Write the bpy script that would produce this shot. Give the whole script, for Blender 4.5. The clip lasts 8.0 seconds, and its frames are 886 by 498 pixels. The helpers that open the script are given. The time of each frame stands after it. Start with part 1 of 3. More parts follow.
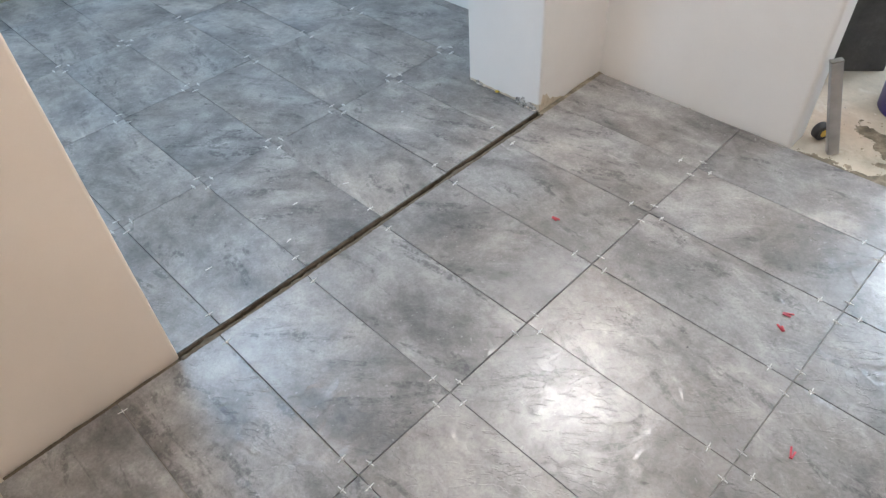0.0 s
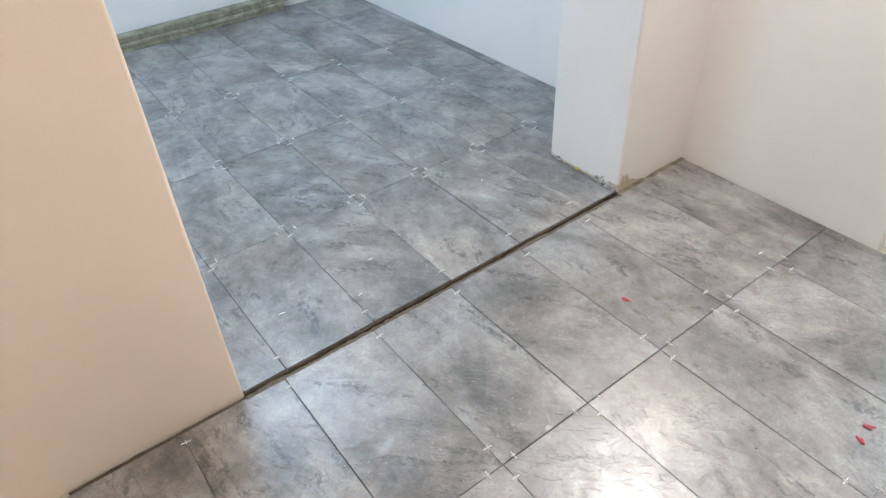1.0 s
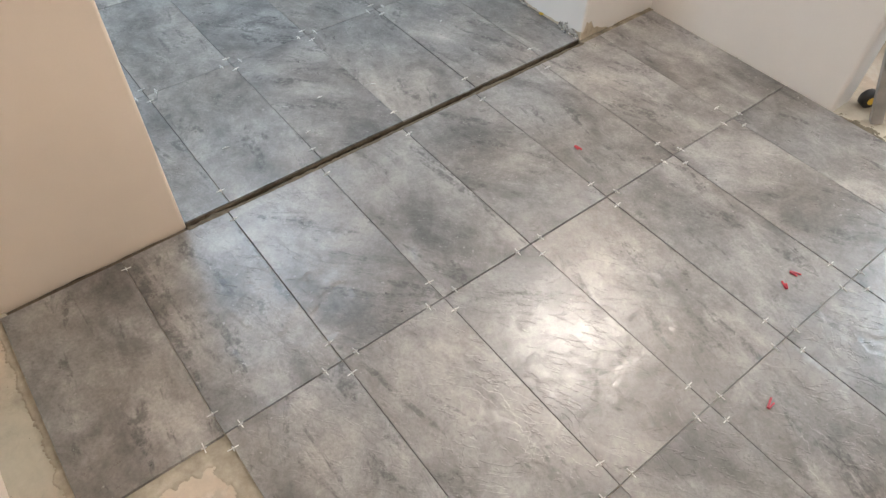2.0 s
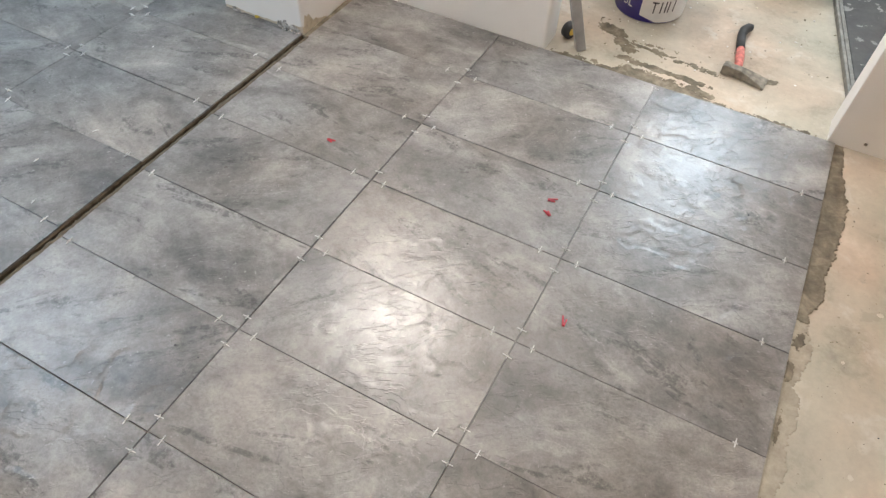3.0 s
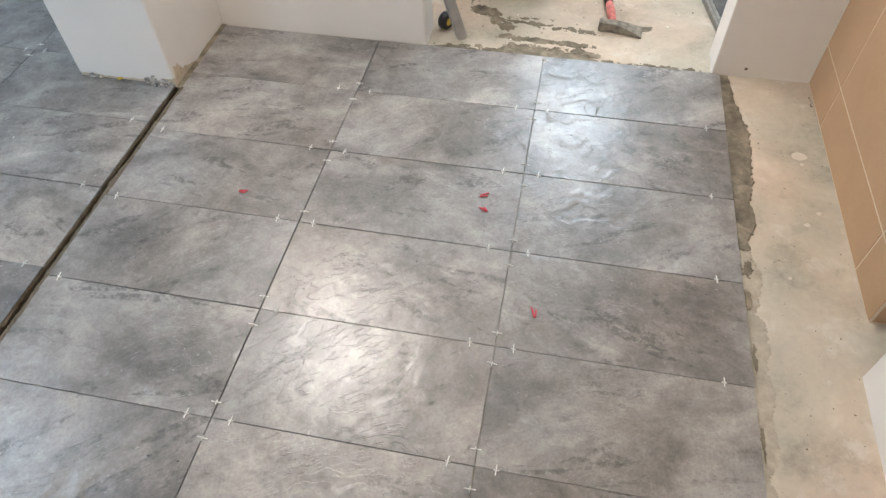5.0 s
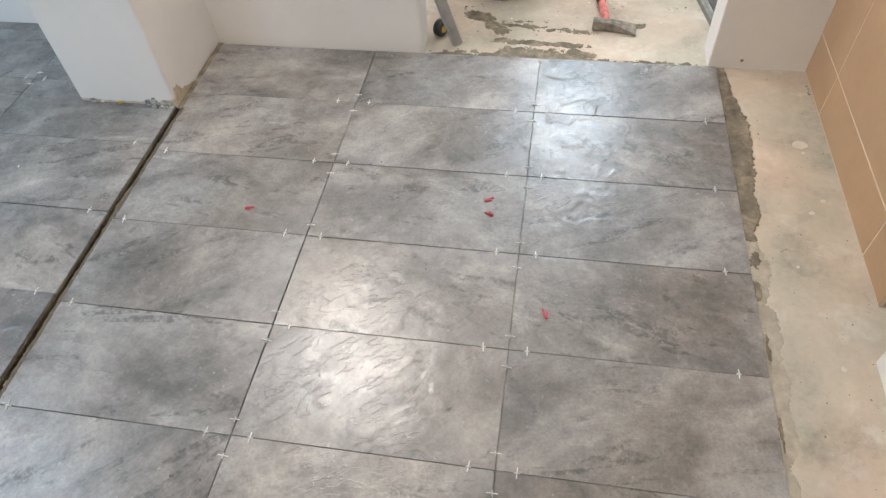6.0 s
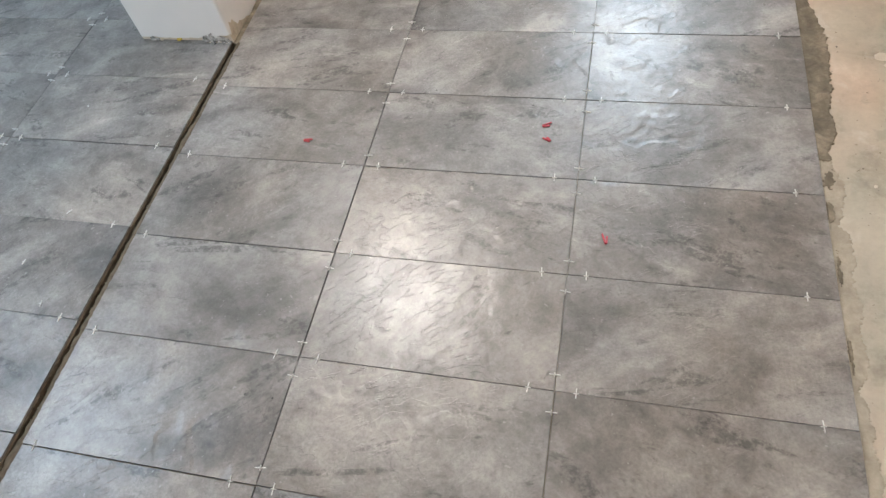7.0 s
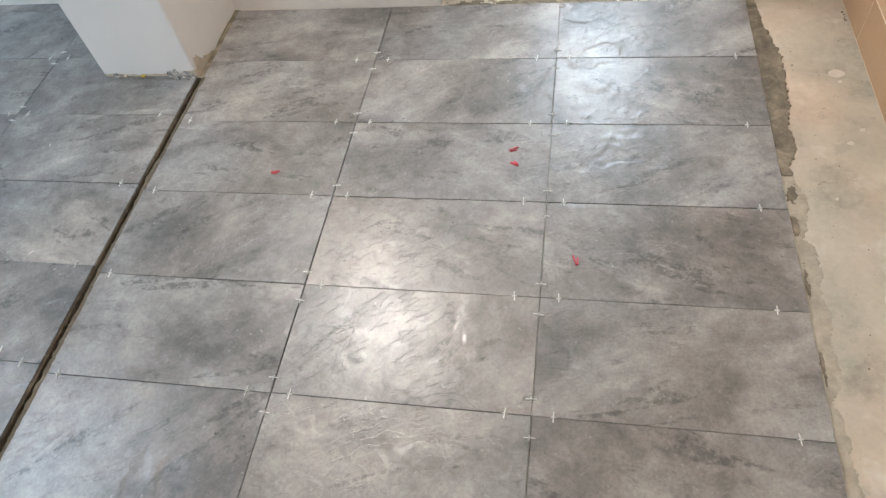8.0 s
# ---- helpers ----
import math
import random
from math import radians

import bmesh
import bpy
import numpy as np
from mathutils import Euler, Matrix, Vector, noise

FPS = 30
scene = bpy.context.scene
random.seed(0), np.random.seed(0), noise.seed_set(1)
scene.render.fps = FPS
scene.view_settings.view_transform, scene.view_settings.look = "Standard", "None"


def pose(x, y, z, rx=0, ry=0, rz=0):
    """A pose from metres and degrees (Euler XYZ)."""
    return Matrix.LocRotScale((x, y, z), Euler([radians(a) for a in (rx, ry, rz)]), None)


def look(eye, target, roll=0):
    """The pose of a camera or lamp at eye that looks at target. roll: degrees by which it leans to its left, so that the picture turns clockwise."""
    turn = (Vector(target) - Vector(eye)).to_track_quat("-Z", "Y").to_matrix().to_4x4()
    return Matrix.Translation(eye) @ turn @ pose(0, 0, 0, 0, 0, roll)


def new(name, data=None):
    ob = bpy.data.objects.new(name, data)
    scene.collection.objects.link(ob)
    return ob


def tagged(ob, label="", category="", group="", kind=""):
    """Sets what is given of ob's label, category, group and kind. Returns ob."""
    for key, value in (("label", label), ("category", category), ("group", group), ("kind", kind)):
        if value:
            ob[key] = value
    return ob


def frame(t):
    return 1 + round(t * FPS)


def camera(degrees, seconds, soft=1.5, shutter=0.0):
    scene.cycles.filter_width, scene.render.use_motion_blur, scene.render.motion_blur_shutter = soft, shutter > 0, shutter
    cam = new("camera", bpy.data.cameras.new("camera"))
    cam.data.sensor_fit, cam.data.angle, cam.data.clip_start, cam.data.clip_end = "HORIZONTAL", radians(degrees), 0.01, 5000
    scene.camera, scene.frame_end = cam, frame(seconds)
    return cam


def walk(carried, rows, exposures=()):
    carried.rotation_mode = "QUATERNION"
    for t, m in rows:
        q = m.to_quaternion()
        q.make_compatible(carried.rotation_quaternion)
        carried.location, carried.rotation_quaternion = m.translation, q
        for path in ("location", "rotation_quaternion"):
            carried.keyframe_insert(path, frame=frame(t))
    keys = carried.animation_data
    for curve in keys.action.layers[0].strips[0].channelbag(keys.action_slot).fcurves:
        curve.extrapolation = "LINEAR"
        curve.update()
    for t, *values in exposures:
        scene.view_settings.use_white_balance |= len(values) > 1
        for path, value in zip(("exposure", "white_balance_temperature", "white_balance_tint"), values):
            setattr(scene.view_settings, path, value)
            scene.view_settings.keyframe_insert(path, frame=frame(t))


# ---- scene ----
cam = camera(67.7, 8.0, 1.35)
PATH = [
    (0, (0.687, -0.92, 1.432), (-0.358, 0.037, 0.02), -4.0),
    (0.5, (0.698, -0.929, 1.438), (-0.504, -0.028, 0.115), -3.5),
    (1, (0.695, -0.94, 1.457), (-0.575, -0.043, 0.199), -3.1),
    (1.5, (0.718, -0.945, 1.417), (-0.453, -0.12, 0.015), -0.7),
    (2, (0.755, -0.932, 1.372), (-0.234, -0.117, -0.163), 2.1),
    (2.2, (0.790, -0.920, 1.364), (-0.041, 0.098, -0.144), 2.7),
    (3.3, (0.812, -0.863, 1.374), (0.264, 0.303, -0.156), 3.4),
    (3.5, (0.815, -0.862, 1.375), (0.259, 0.294, -0.16), 2.7),
    (4, (0.813, -0.855, 1.372), (0.288, 0.284, -0.186), 1.7),
    (4.5, (0.731, -0.842, 1.386), (0.387, 0.394, -0.149), 0.8),
    (4.7, (0.696, -0.836, 1.384), (0.413, 0.408, -0.157), -0.2),
    (5.8, (0.644, -0.834, 1.407), (0.35, 0.394, -0.144), -4.4),
    (6, (0.648, -0.839, 1.4), (0.37, 0.408, -0.139), -4.7),
    (6.5, (0.657, -0.86, 1.386), (0.315, 0.291, -0.213), -9.6),
    (7, (0.648, -0.865, 1.386), (0.219, 0.204, -0.249), -13.0),
    (7.5, (0.657, -0.855, 1.379), (0.308, 0.312, -0.207), -8.4),
    (8, (0.662, -0.859, 1.373), (0.294, 0.291, -0.221), -11.8),
]
# the picture's white balance drifts a little warmer in the first seconds
BALANCE = [(0, -0.01, 6150, 10), (0.5, 0.10, 6240, 10), (1, 0.19, 6330, 10), (1.5, 0.05, 6530, 10.5), (2, -0.05, 6760, 11), (2.2, -0.05, 6750, 11), (3.3, -0.06, 6590, 10), (4.5, -0.06, 6570, 10), (6, -0.06, 6500, 10), (8, -0.06, 6500, 10)]
walk(cam, [(t, look(eye, target, roll)) for t, eye, target, roll in PATH], BALANCE)

# ---- world and lights ----
world = bpy.data.worlds.new("world")
scene.world = world
world.use_nodes = True
wn, wl = world.node_tree.nodes, world.node_tree.links
sky = wn.new("ShaderNodeTexSky")
sky.sky_type, sky.sun_disc = "NISHITA", False
sky.sun_elevation, sky.sun_rotation = radians(35), radians(120)
wl.new(sky.outputs["Color"], wn["Background"].inputs["Color"])
wn["Background"].inputs["Strength"].default_value = 0.1


def lamp(name, kind, where, watts, colour, size=0.1, target=None, size_y=None):
    data = bpy.data.lights.new(name, kind)
    data.energy, data.color = watts, colour
    if kind == "AREA":
        data.size = size
        if size_y:
            data.shape, data.size_y = "RECTANGLE", size_y
    else:
        data.shadow_soft_size = size
    ob = new(name, data)
    ob.matrix_world = look(where, target) if target else pose(*where)
    return ob


WARM, WHITE_WARM, COLD = (1.0, 0.64, 0.40), (1.0, 0.945, 0.905), (0.57, 0.78, 1.0)
CEIL = 2.45
LOBBY_LAMP = (-0.44, 1.06, 2.03)
HALL_LAMP = (0.75, -1.80, CEIL - 0.06)
LEFT_LAMP = (-2.35, -0.07, CEIL - 0.06)
lamp("bulb_light", "POINT", LOBBY_LAMP, 49, WHITE_WARM, 0.15)
lamp("hall_light", "POINT", (HALL_LAMP[0], HALL_LAMP[1], CEIL - 0.16), 3.3, WARM, 0.10)
lamp("room_light", "AREA", (LEFT_LAMP[0], LEFT_LAMP[1], CEIL - 0.065), 28, COLD, 1.10, (LEFT_LAMP[0], LEFT_LAMP[1] + 0.001, 0), 1.10)
# added cool fill for the pier's face, from an unseen opening
lamp("room_window_light", "AREA", (-2.0, -2.28, 1.52), 20, (0.60, 0.80, 1.0), 1.05, (-1.9, 0.0, 1.3), 1.10)
# added lamp that brightens the screed, set where the tiles don't mirror it
BATH_FILL = (-0.25, 1.85, CEIL - 0.06)
lamp("bath_light", "POINT", (BATH_FILL[0], BATH_FILL[1], CEIL - 0.16), 20, WHITE_WARM, 0.10)
lamp("window_light", "AREA", (0.80, 3.38, 2.00), 31, (0.70, 0.86, 1.0), 0.56, (0.80, 1.0, 1.2), 0.72)

# ---- materials ----


def material(name):
    m = bpy.data.materials.new(name)
    m.use_nodes = True
    t = m.node_tree
    return m, t.nodes, t.links, t.nodes["Principled BSDF"]


def put(nodes, kind, **values):
    n = nodes.new("ShaderNode" + kind)
    for key, value in values.items():
        n.inputs[key].default_value = value
    return n


def ramp(nodes, stops):
    r = nodes.new("ShaderNodeValToRGB")
    e = r.color_ramp.elements
    while len(e) < len(stops):
        e.new(0.5)
    for one, (at, c) in zip(e, stops):
        one.position = at
        one.color = (c, c, c, 1) if isinstance(c, (int, float)) else (*c, 1)
    return r


def mix(nodes, links, a, b, factor, mode="MIX"):
    m = nodes.new("ShaderNodeMix")
    m.data_type, m.blend_type = "RGBA", mode
    for socket, v in ((m.inputs[0], factor), (m.inputs[6], a), (m.inputs[7], b)):
        if isinstance(v, (int, float)):
            socket.default_value = v
        elif isinstance(v, tuple):
            socket.default_value = (*v, 1)
        else:
            links.new(v, socket)
    return m.outputs[2]


def along(nodes, links, vector, angle, long, short, shift=(0, 0, 0)):
    """Coordinates stretched along a direction."""
    m = put(nodes, "Mapping", Rotation=(0, 0, radians(angle)), Scale=(long, short, 1), Location=shift)
    m.vector_type = "TEXTURE"
    links.new(vector, m.inputs["Vector"])
    return m.outputs[0]


def tile_material(name, dark, mid, light, rough):
    """Slate-look porcelain: smoky clouds, slanting pale veins and charcoal streaks, sparse cleft ridges under a satin glaze."""
    m, n, l, p = material(name)
    tc, info = put(n, "TexCoord"), put(n, "ObjectInfo")
    off = n.new("ShaderNodeVectorMath")
    off.operation = "SCALE"
    off.inputs[0].default_value = (37.0, 53.0, 19.0)
    l.new(info.outputs["Random"], off.inputs["Scale"])
    # every tile carries a print of its own, turned a little
    turn = n.new("ShaderNodeMath")
    turn.operation = "MULTIPLY_ADD"
    turn.inputs[1].default_value, turn.inputs[2].default_value = 1.25, -0.72
    l.new(info.outputs["Random"], turn.inputs[0])
    spin = n.new("ShaderNodeVectorRotate")
    spin.rotation_type = "Z_AXIS"
    l.new(tc.outputs["Object"], spin.inputs["Vector"]), l.new(turn.outputs[0], spin.inputs["Angle"])
    add = n.new("ShaderNodeVectorMath")
    l.new(spin.outputs[0], add.inputs[0]), l.new(off.outputs[0], add.inputs[1])
    at = add.outputs[0]

    def cloudy(vector, scale, detail, roughness, distortion=0.0):
        t = put(n, "TexNoise", Scale=scale, Detail=detail, Roughness=roughness, Distortion=distortion)
        l.new(vector, t.inputs["Vector"])
        return t.outputs["Fac"]

    def graded(value, stops):
        r = ramp(n, stops)
        l.new(value, r.inputs[0])
        return r.outputs[0]

    slant = along(n, l, at, 12, 0.66, 0.50)
    cloud = cloudy(slant, 2.6, 8.0, 0.60, 0.45)
    fine = cloudy(at, 21.0, 8.0, 0.72, 0.25)
    both = mix(n, l, cloud, fine, 0.34)
    soft = tuple(0.55 * u + 0.45 * v for u, v in zip(mid, light))
    col = graded(both, [(0.36, dark), (0.48, mid), (0.57, soft), (0.68, light)])
    # long veins along the slant, pale on their crest and dark in their trough
    vein = cloudy(along(n, l, at, 14, 0.75, 0.24, (3.0, 1.0, 5.0)), 3.0, 8.0, 0.62, 0.8)
    col = mix(n, l, col, graded(vein, [(0.33, 0.82), (0.43, 0.98), (0.57, 1.01), (0.64, 1.12), (0.71, 1.45)]), 1.0, "MULTIPLY")
    col = mix(n, l, col, graded(cloudy(at, 2.2, 3.0, 0.5), [(0.35, (0.975, 1.0, 1.02)), (0.65, (1.045, 1.0, 0.95))]), 1.0, "MULTIPLY")
    # broken charcoal streaks, speckled at their rims
    scuff = cloudy(along(n, l, at, 10, 0.50, 0.15, (11.0, 4.0, 2.0)), 2.4, 6.0, 0.62, 0.7)
    crack = cloudy(at, 46.0, 6.0, 0.72)
    s3 = mix(n, l, graded(scuff, [(0.565, 0.0), (0.62, 1.0)]), graded(crack, [(0.42, 0.0), (0.56, 1.0)]), 1.0, "MULTIPLY")
    col = mix(n, l, col, mix(n, l, col, (0.46, 0.46, 0.47), 1.0, "MULTIPLY"), s3)
    grit = cloudy(at, 130.0, 4.0, 0.72)
    col = mix(n, l, col, graded(grit, [(0.3, 0.78), (0.5, 1.0), (0.7, 1.16)]), 1.0, "MULTIPLY")
    # pin-head pale flecks
    fleck = cloudy(at, 75.0, 2.0, 0.5)
    col = mix(n, l, col, light, graded(fleck, [(0.70, 0.0), (0.74, 0.55)]))
    l.new(col, p.inputs["Base Color"])
    l.new(graded(fine, [(0.3, rough + 0.06), (0.7, rough - 0.04)]), p.inputs["Roughness"])
    p.inputs["Specular IOR Level"].default_value = 0.80
    # cleft relief: a smooth swell, broken step lines, and slanting chips that crowd in patches
    flat = n.new("ShaderNodeVectorMath")
    l.new(tc.outputs["Object"], flat.inputs[0]), l.new(off.outputs[0], flat.inputs[1])
    at = flat.outputs[0]
    swell = cloudy(along(n, l, at, 25, 1.0, 0.6), 7.0, 2.0, 0.45, 0.3)
    lines = cloudy(along(n, l, at, 30, 1.0, 0.62), 4.6, 5.0, 0.56, 0.5)
    steps = graded(lines, [(0.395, 0.0), (0.400, 0.30), (0.480, 0.30), (0.484, 0.62), (0.560, 0.62), (0.565, 1.0)])
    steps = mix(n, l, steps, graded(cloudy(at, 9.0, 2.0, 0.5), [(0.44, 0.0), (0.52, 1.0)]), 1.0, "MULTIPLY")
    chips = cloudy(along(n, l, at, 38, 1.0, 0.30, (7.0, 2.0, 1.0)), 19.0, 4.0, 0.55, 0.5)
    chips = graded(chips, [(0.59, 0.0), (0.605, 0.8), (0.75, 1.0)])
    chips = mix(n, l, chips, graded(cloudy(at, 5.5, 2.0, 0.5), [(0.47, 0.0), (0.60, 1.0)]), 1.0, "MULTIPLY")
    pits = cloudy(at, 95.0, 3.0, 0.6)
    normal = None
    for height, strength, distance in ((swell, 0.6, 0.0006), (pits, 0.35, 0.0005), (steps, 1.0, 0.0013), (chips, 1.0, 0.0011)):
        bump = put(n, "Bump", Strength=strength, Distance=distance)
        l.new(height, bump.inputs["Height"])
        if normal:
            l.new(normal, bump.inputs["Normal"])
        normal = bump.outputs[0]
    l.new(normal, p.inputs["Normal"])
    return m


def screed_material(name):
    """Cement screed: broad beige drifts, chalky bloom, damp patches, scrapes and dark specks."""
    m, n, l, p = material(name)
    geo = put(n, "NewGeometry")

    def cloudy(scale, detail, roughness, vector=None):
        t = put(n, "TexNoise", Scale=scale, Detail=detail, Roughness=roughness, Distortion=0.3)
        l.new(vector or geo.outputs["Position"], t.inputs["Vector"])
        return t.outputs["Fac"]

    def graded(value, stops):
        r = ramp(n, stops)
        l.new(value, r.inputs[0])
        return r.outputs[0]

    broad, fine = cloudy(3.6, 8.0, 0.62), cloudy(55.0, 5.0, 0.7)
    col = graded(mix(n, l, broad, fine, 0.22), [(0.34, (0.33, 0.295, 0.245)), (0.45, (0.47, 0.42, 0.35)), (0.57, (0.56, 0.50, 0.42)), (0.67, (0.66, 0.61, 0.54))])
    col = mix(n, l, col, graded(cloudy(1.9, 3.0, 0.5), [(0.38, (0.95, 1.0, 0.98)), (0.62, (1.07, 0.985, 0.93))]), 1.0, "MULTIPLY")
    col = mix(n, l, col, (0.67, 0.64, 0.58), graded(cloudy(7.5, 7.0, 0.66), [(0.57, 0.0), (0.68, 0.6)]))
    col = mix(n, l, col, (0.40, 0.36, 0.295), graded(cloudy(12.0, 6.0, 0.62), [(0.62, 0.0), (0.68, 0.65)]))
    scrape = cloudy(9.0, 6.0, 0.7, along(n, l, geo.outputs["Position"], 70, 1.0, 0.22))
    col = mix(n, l, col, (0.26, 0.235, 0.195), graded(scrape, [(0.675, 0.0), (0.70, 0.75)]))
    col = mix(n, l, col, (0.16, 0.145, 0.12), graded(cloudy(85.0, 2.0, 0.5), [(0.735, 0.0), (0.755, 0.8)]))
    l.new(col, p.inputs["Base Color"])
    p.inputs["Roughness"].default_value = 0.88
    bp = put(n, "Bump", Strength=0.6, Distance=0.002)
    l.new(mix(n, l, broad, fine, 0.4), bp.inputs["Height"]), l.new(bp.outputs[0], p.inputs["Normal"])
    return m


def rough_material(name, stops, scale, rough=0.9, bump=0.002, detail=8.0, fine=60.0, spots=None):
    """A mottled mineral surface in world size."""
    m, n, l, p = material(name)
    geo = put(n, "NewGeometry")
    a = put(n, "TexNoise", Scale=scale, Detail=detail, Roughness=0.65, Distortion=0.3)
    b = put(n, "TexNoise", Scale=fine, Detail=4.0, Roughness=0.7)
    for x in (a, b):
        l.new(geo.outputs["Position"], x.inputs["Vector"])
    f = mix(n, l, a.outputs["Fac"], b.outputs["Fac"], 0.25)
    r = ramp(n, stops)
    l.new(f, r.inputs[0])
    col = r.outputs[0]
    if spots:
        v = put(n, "TexNoise", Scale=spots[0], Detail=5.0, Roughness=0.6)
        l.new(geo.outputs["Position"], v.inputs["Vector"])
        vr = ramp(n, [(spots[1], 0.0), (spots[1] + 0.03, 1.0)])
        l.new(v.outputs["Fac"], vr.inputs[0])
        col = mix(n, l, col, spots[2], vr.outputs[0])
    l.new(col, p.inputs["Base Color"])
    p.inputs["Roughness"].default_value = rough
    bp = put(n, "Bump", Strength=0.6, Distance=bump)
    l.new(f, bp.inputs["Height"]), l.new(bp.outputs[0], p.inputs["Normal"])
    return m


def plain(name, colour, rough=0.5, metal=0.0, vary=0.12, scale=30.0, bump=0.0):
    m, n, l, p = material(name)
    tc = put(n, "TexCoord")
    a = put(n, "TexNoise", Scale=scale, Detail=5.0)
    l.new(tc.outputs["Object"], a.inputs["Vector"])
    r = ramp(n, [(0.3, tuple(c * (1 - vary) for c in colour)), (0.7, tuple(min(1, c * (1 + vary)) for c in colour))])
    l.new(a.outputs["Fac"], r.inputs[0]), l.new(r.outputs[0], p.inputs["Base Color"])
    p.inputs["Roughness"].default_value, p.inputs["Metallic"].default_value = rough, metal
    if bump:
        bp = put(n, "Bump", Strength=0.5, Distance=bump)
        l.new(a.outputs["Fac"], bp.inputs["Height"]), l.new(bp.outputs[0], p.inputs["Normal"])
    return m


def glow(name, colour, strength):
    m, n, l, p = material(name)
    p.inputs["Base Color"].default_value = (0.8, 0.8, 0.8, 1)
    p.inputs["Emission Color"].default_value, p.inputs["Emission Strength"].default_value = (*colour, 1), strength
    return m


TILE = tile_material("slate_tile", (0.100, 0.096, 0.0925), (0.203, 0.194, 0.188), (0.42, 0.41, 0.397), 0.30)
SCREED = screed_material("screed")
MORTAR = rough_material("tile_adhesive", [(0.36, (0.10, 0.085, 0.06)), (0.5, (0.19, 0.16, 0.115)), (0.64, (0.33, 0.285, 0.21))], 16.0, 0.85, 0.004)
LIGHT_MORTAR = rough_material("dry_adhesive", [(0.3, (0.30, 0.26, 0.20)), (0.7, (0.46, 0.41, 0.33))], 12.0, 0.9, 0.003)
JOINT = rough_material("joint_bed", [(0.3, (0.05, 0.04, 0.028)), (0.7, (0.17, 0.135, 0.09))], 25.0, 0.95, 0.003)
BANK = rough_material("brown_adhesive", [(0.3, (0.07, 0.052, 0.034)), (0.7, (0.19, 0.155, 0.11))], 30.0, 0.95, 0.002)
PLASTER = rough_material("plaster", [(0.3, (0.785, 0.765, 0.735)), (0.7, (0.855, 0.84, 0.815))], 2.0, 0.75, 0.0006, fine=220.0)
# the same white plaster with the hall's warm light put into its colour
LIT_PLASTER = rough_material("warm_lit_plaster", [(0.3, (0.80, 0.69, 0.58)), (0.7, (0.86, 0.755, 0.645))], 2.0, 0.75, 0.0006, fine=220.0)
CORE = rough_material("broken_plaster", [(0.3, (0.46, 0.39, 0.295)), (0.45, (0.61, 0.53, 0.41)), (0.7, (0.74, 0.67, 0.56))], 30.0, 0.95, 0.004)
RUBBLE = rough_material("grey_rubble", [(0.36, (0.07, 0.066, 0.058)), (0.47, (0.30, 0.285, 0.26)), (0.60, (0.68, 0.66, 0.62))], 70.0, 0.95, 0.004)
PALE = rough_material("pale_splash", [(0.3, (0.58, 0.53, 0.45)), (0.7, (0.68, 0.63, 0.55))], 30.0, 0.9, 0.002)
THIN_MORTAR = rough_material("thin_adhesive", [(0.36, (0.30, 0.262, 0.20)), (0.5, (0.40, 0.355, 0.28)), (0.64, (0.50, 0.45, 0.365))], 18.0, 0.9, 0.003)
STRIP = plain("dull_metal", (0.26, 0.25, 0.23), 0.5, 0.4, 0.3, 25.0)
TAN = rough_material("tan_tile", [(0.3, (0.42, 0.27, 0.155)), (0.7, (0.50, 0.335, 0.205))], 5.0, 0.38, 0.0004)
GROUT = rough_material("pale_grout", [(0.3, (0.62, 0.54, 0.44)), (0.7, (0.72, 0.64, 0.53))], 40.0)
WOOD = rough_material("weathered_timber", [(0.3, (0.10, 0.095, 0.065)), (0.5, (0.26, 0.24, 0.17)), (0.7, (0.42, 0.40, 0.30))], 14.0, 0.85, 0.003)
SPACER = plain("white_plastic", (0.78, 0.78, 0.76), 0.4)
RED = plain("red_plastic", (0.50, 0.035, 0.055), 0.35, 0, 0.35, 120.0)
STEEL = plain("scuffed_steel", (0.25, 0.225, 0.185), 0.75, 0.2, 0.45, 45.0, 0.0012)
ALU = plain("grey_aluminium", (0.42, 0.42, 0.42), 0.42, 0.6, 0.15, 20.0)
BLACK = plain("black_rubber", (0.03, 0.03, 0.032), 0.55)
GRIP = plain("worn_red_grip", (0.64, 0.19, 0.16), 0.6, 0.0, 0.3, 60.0)
YELLOW = plain("yellow_plastic", (0.70, 0.48, 0.06), 0.45)
BLUE = plain("blue_purple_plastic", (0.045, 0.03, 0.24), 0.35)
WHITE = plain("white_print", (0.74, 0.73, 0.72), 0.5, 0, 0.05)
INK = plain("dark_ink", (0.03, 0.03, 0.035), 0.5)
DARK = rough_material("dark_slab", [(0.3, (0.035, 0.035, 0.035)), (0.7, (0.10, 0.10, 0.10))], 10.0, 0.5, 0.001, spots=(18.0, 0.60, (0.30, 0.30, 0.29)))
BOARD = rough_material("dark_board", [(0.3, (0.05, 0.05, 0.048)), (0.5, (0.085, 0.083, 0.08)), (0.7, (0.15, 0.147, 0.14))], 4.0, 0.6, 0.0005)
CEILING = rough_material("ceiling_paint", [(0.3, (0.78, 0.77, 0.75)), (0.7, (0.83, 0.82, 0.80))], 2.0)
WARM_GLOW = glow("warm_bulb", WHITE_WARM, 30)
COLD_GLOW = glow("cold_panel", COLD, 0.6)

# ---- mesh helpers ----


def mesh(name, bm, *materials):
    data = bpy.data.meshes.new(name)
    bm.to_mesh(data)
    bm.free()
    for m in materials:
        data.materials.append(m)
    return data


def part(name, bm, mat, parent, label=""):
    ob = new(name, mesh(name, bm, mat))
    ob.parent = parent
    return tagged(ob, label) if label else ob


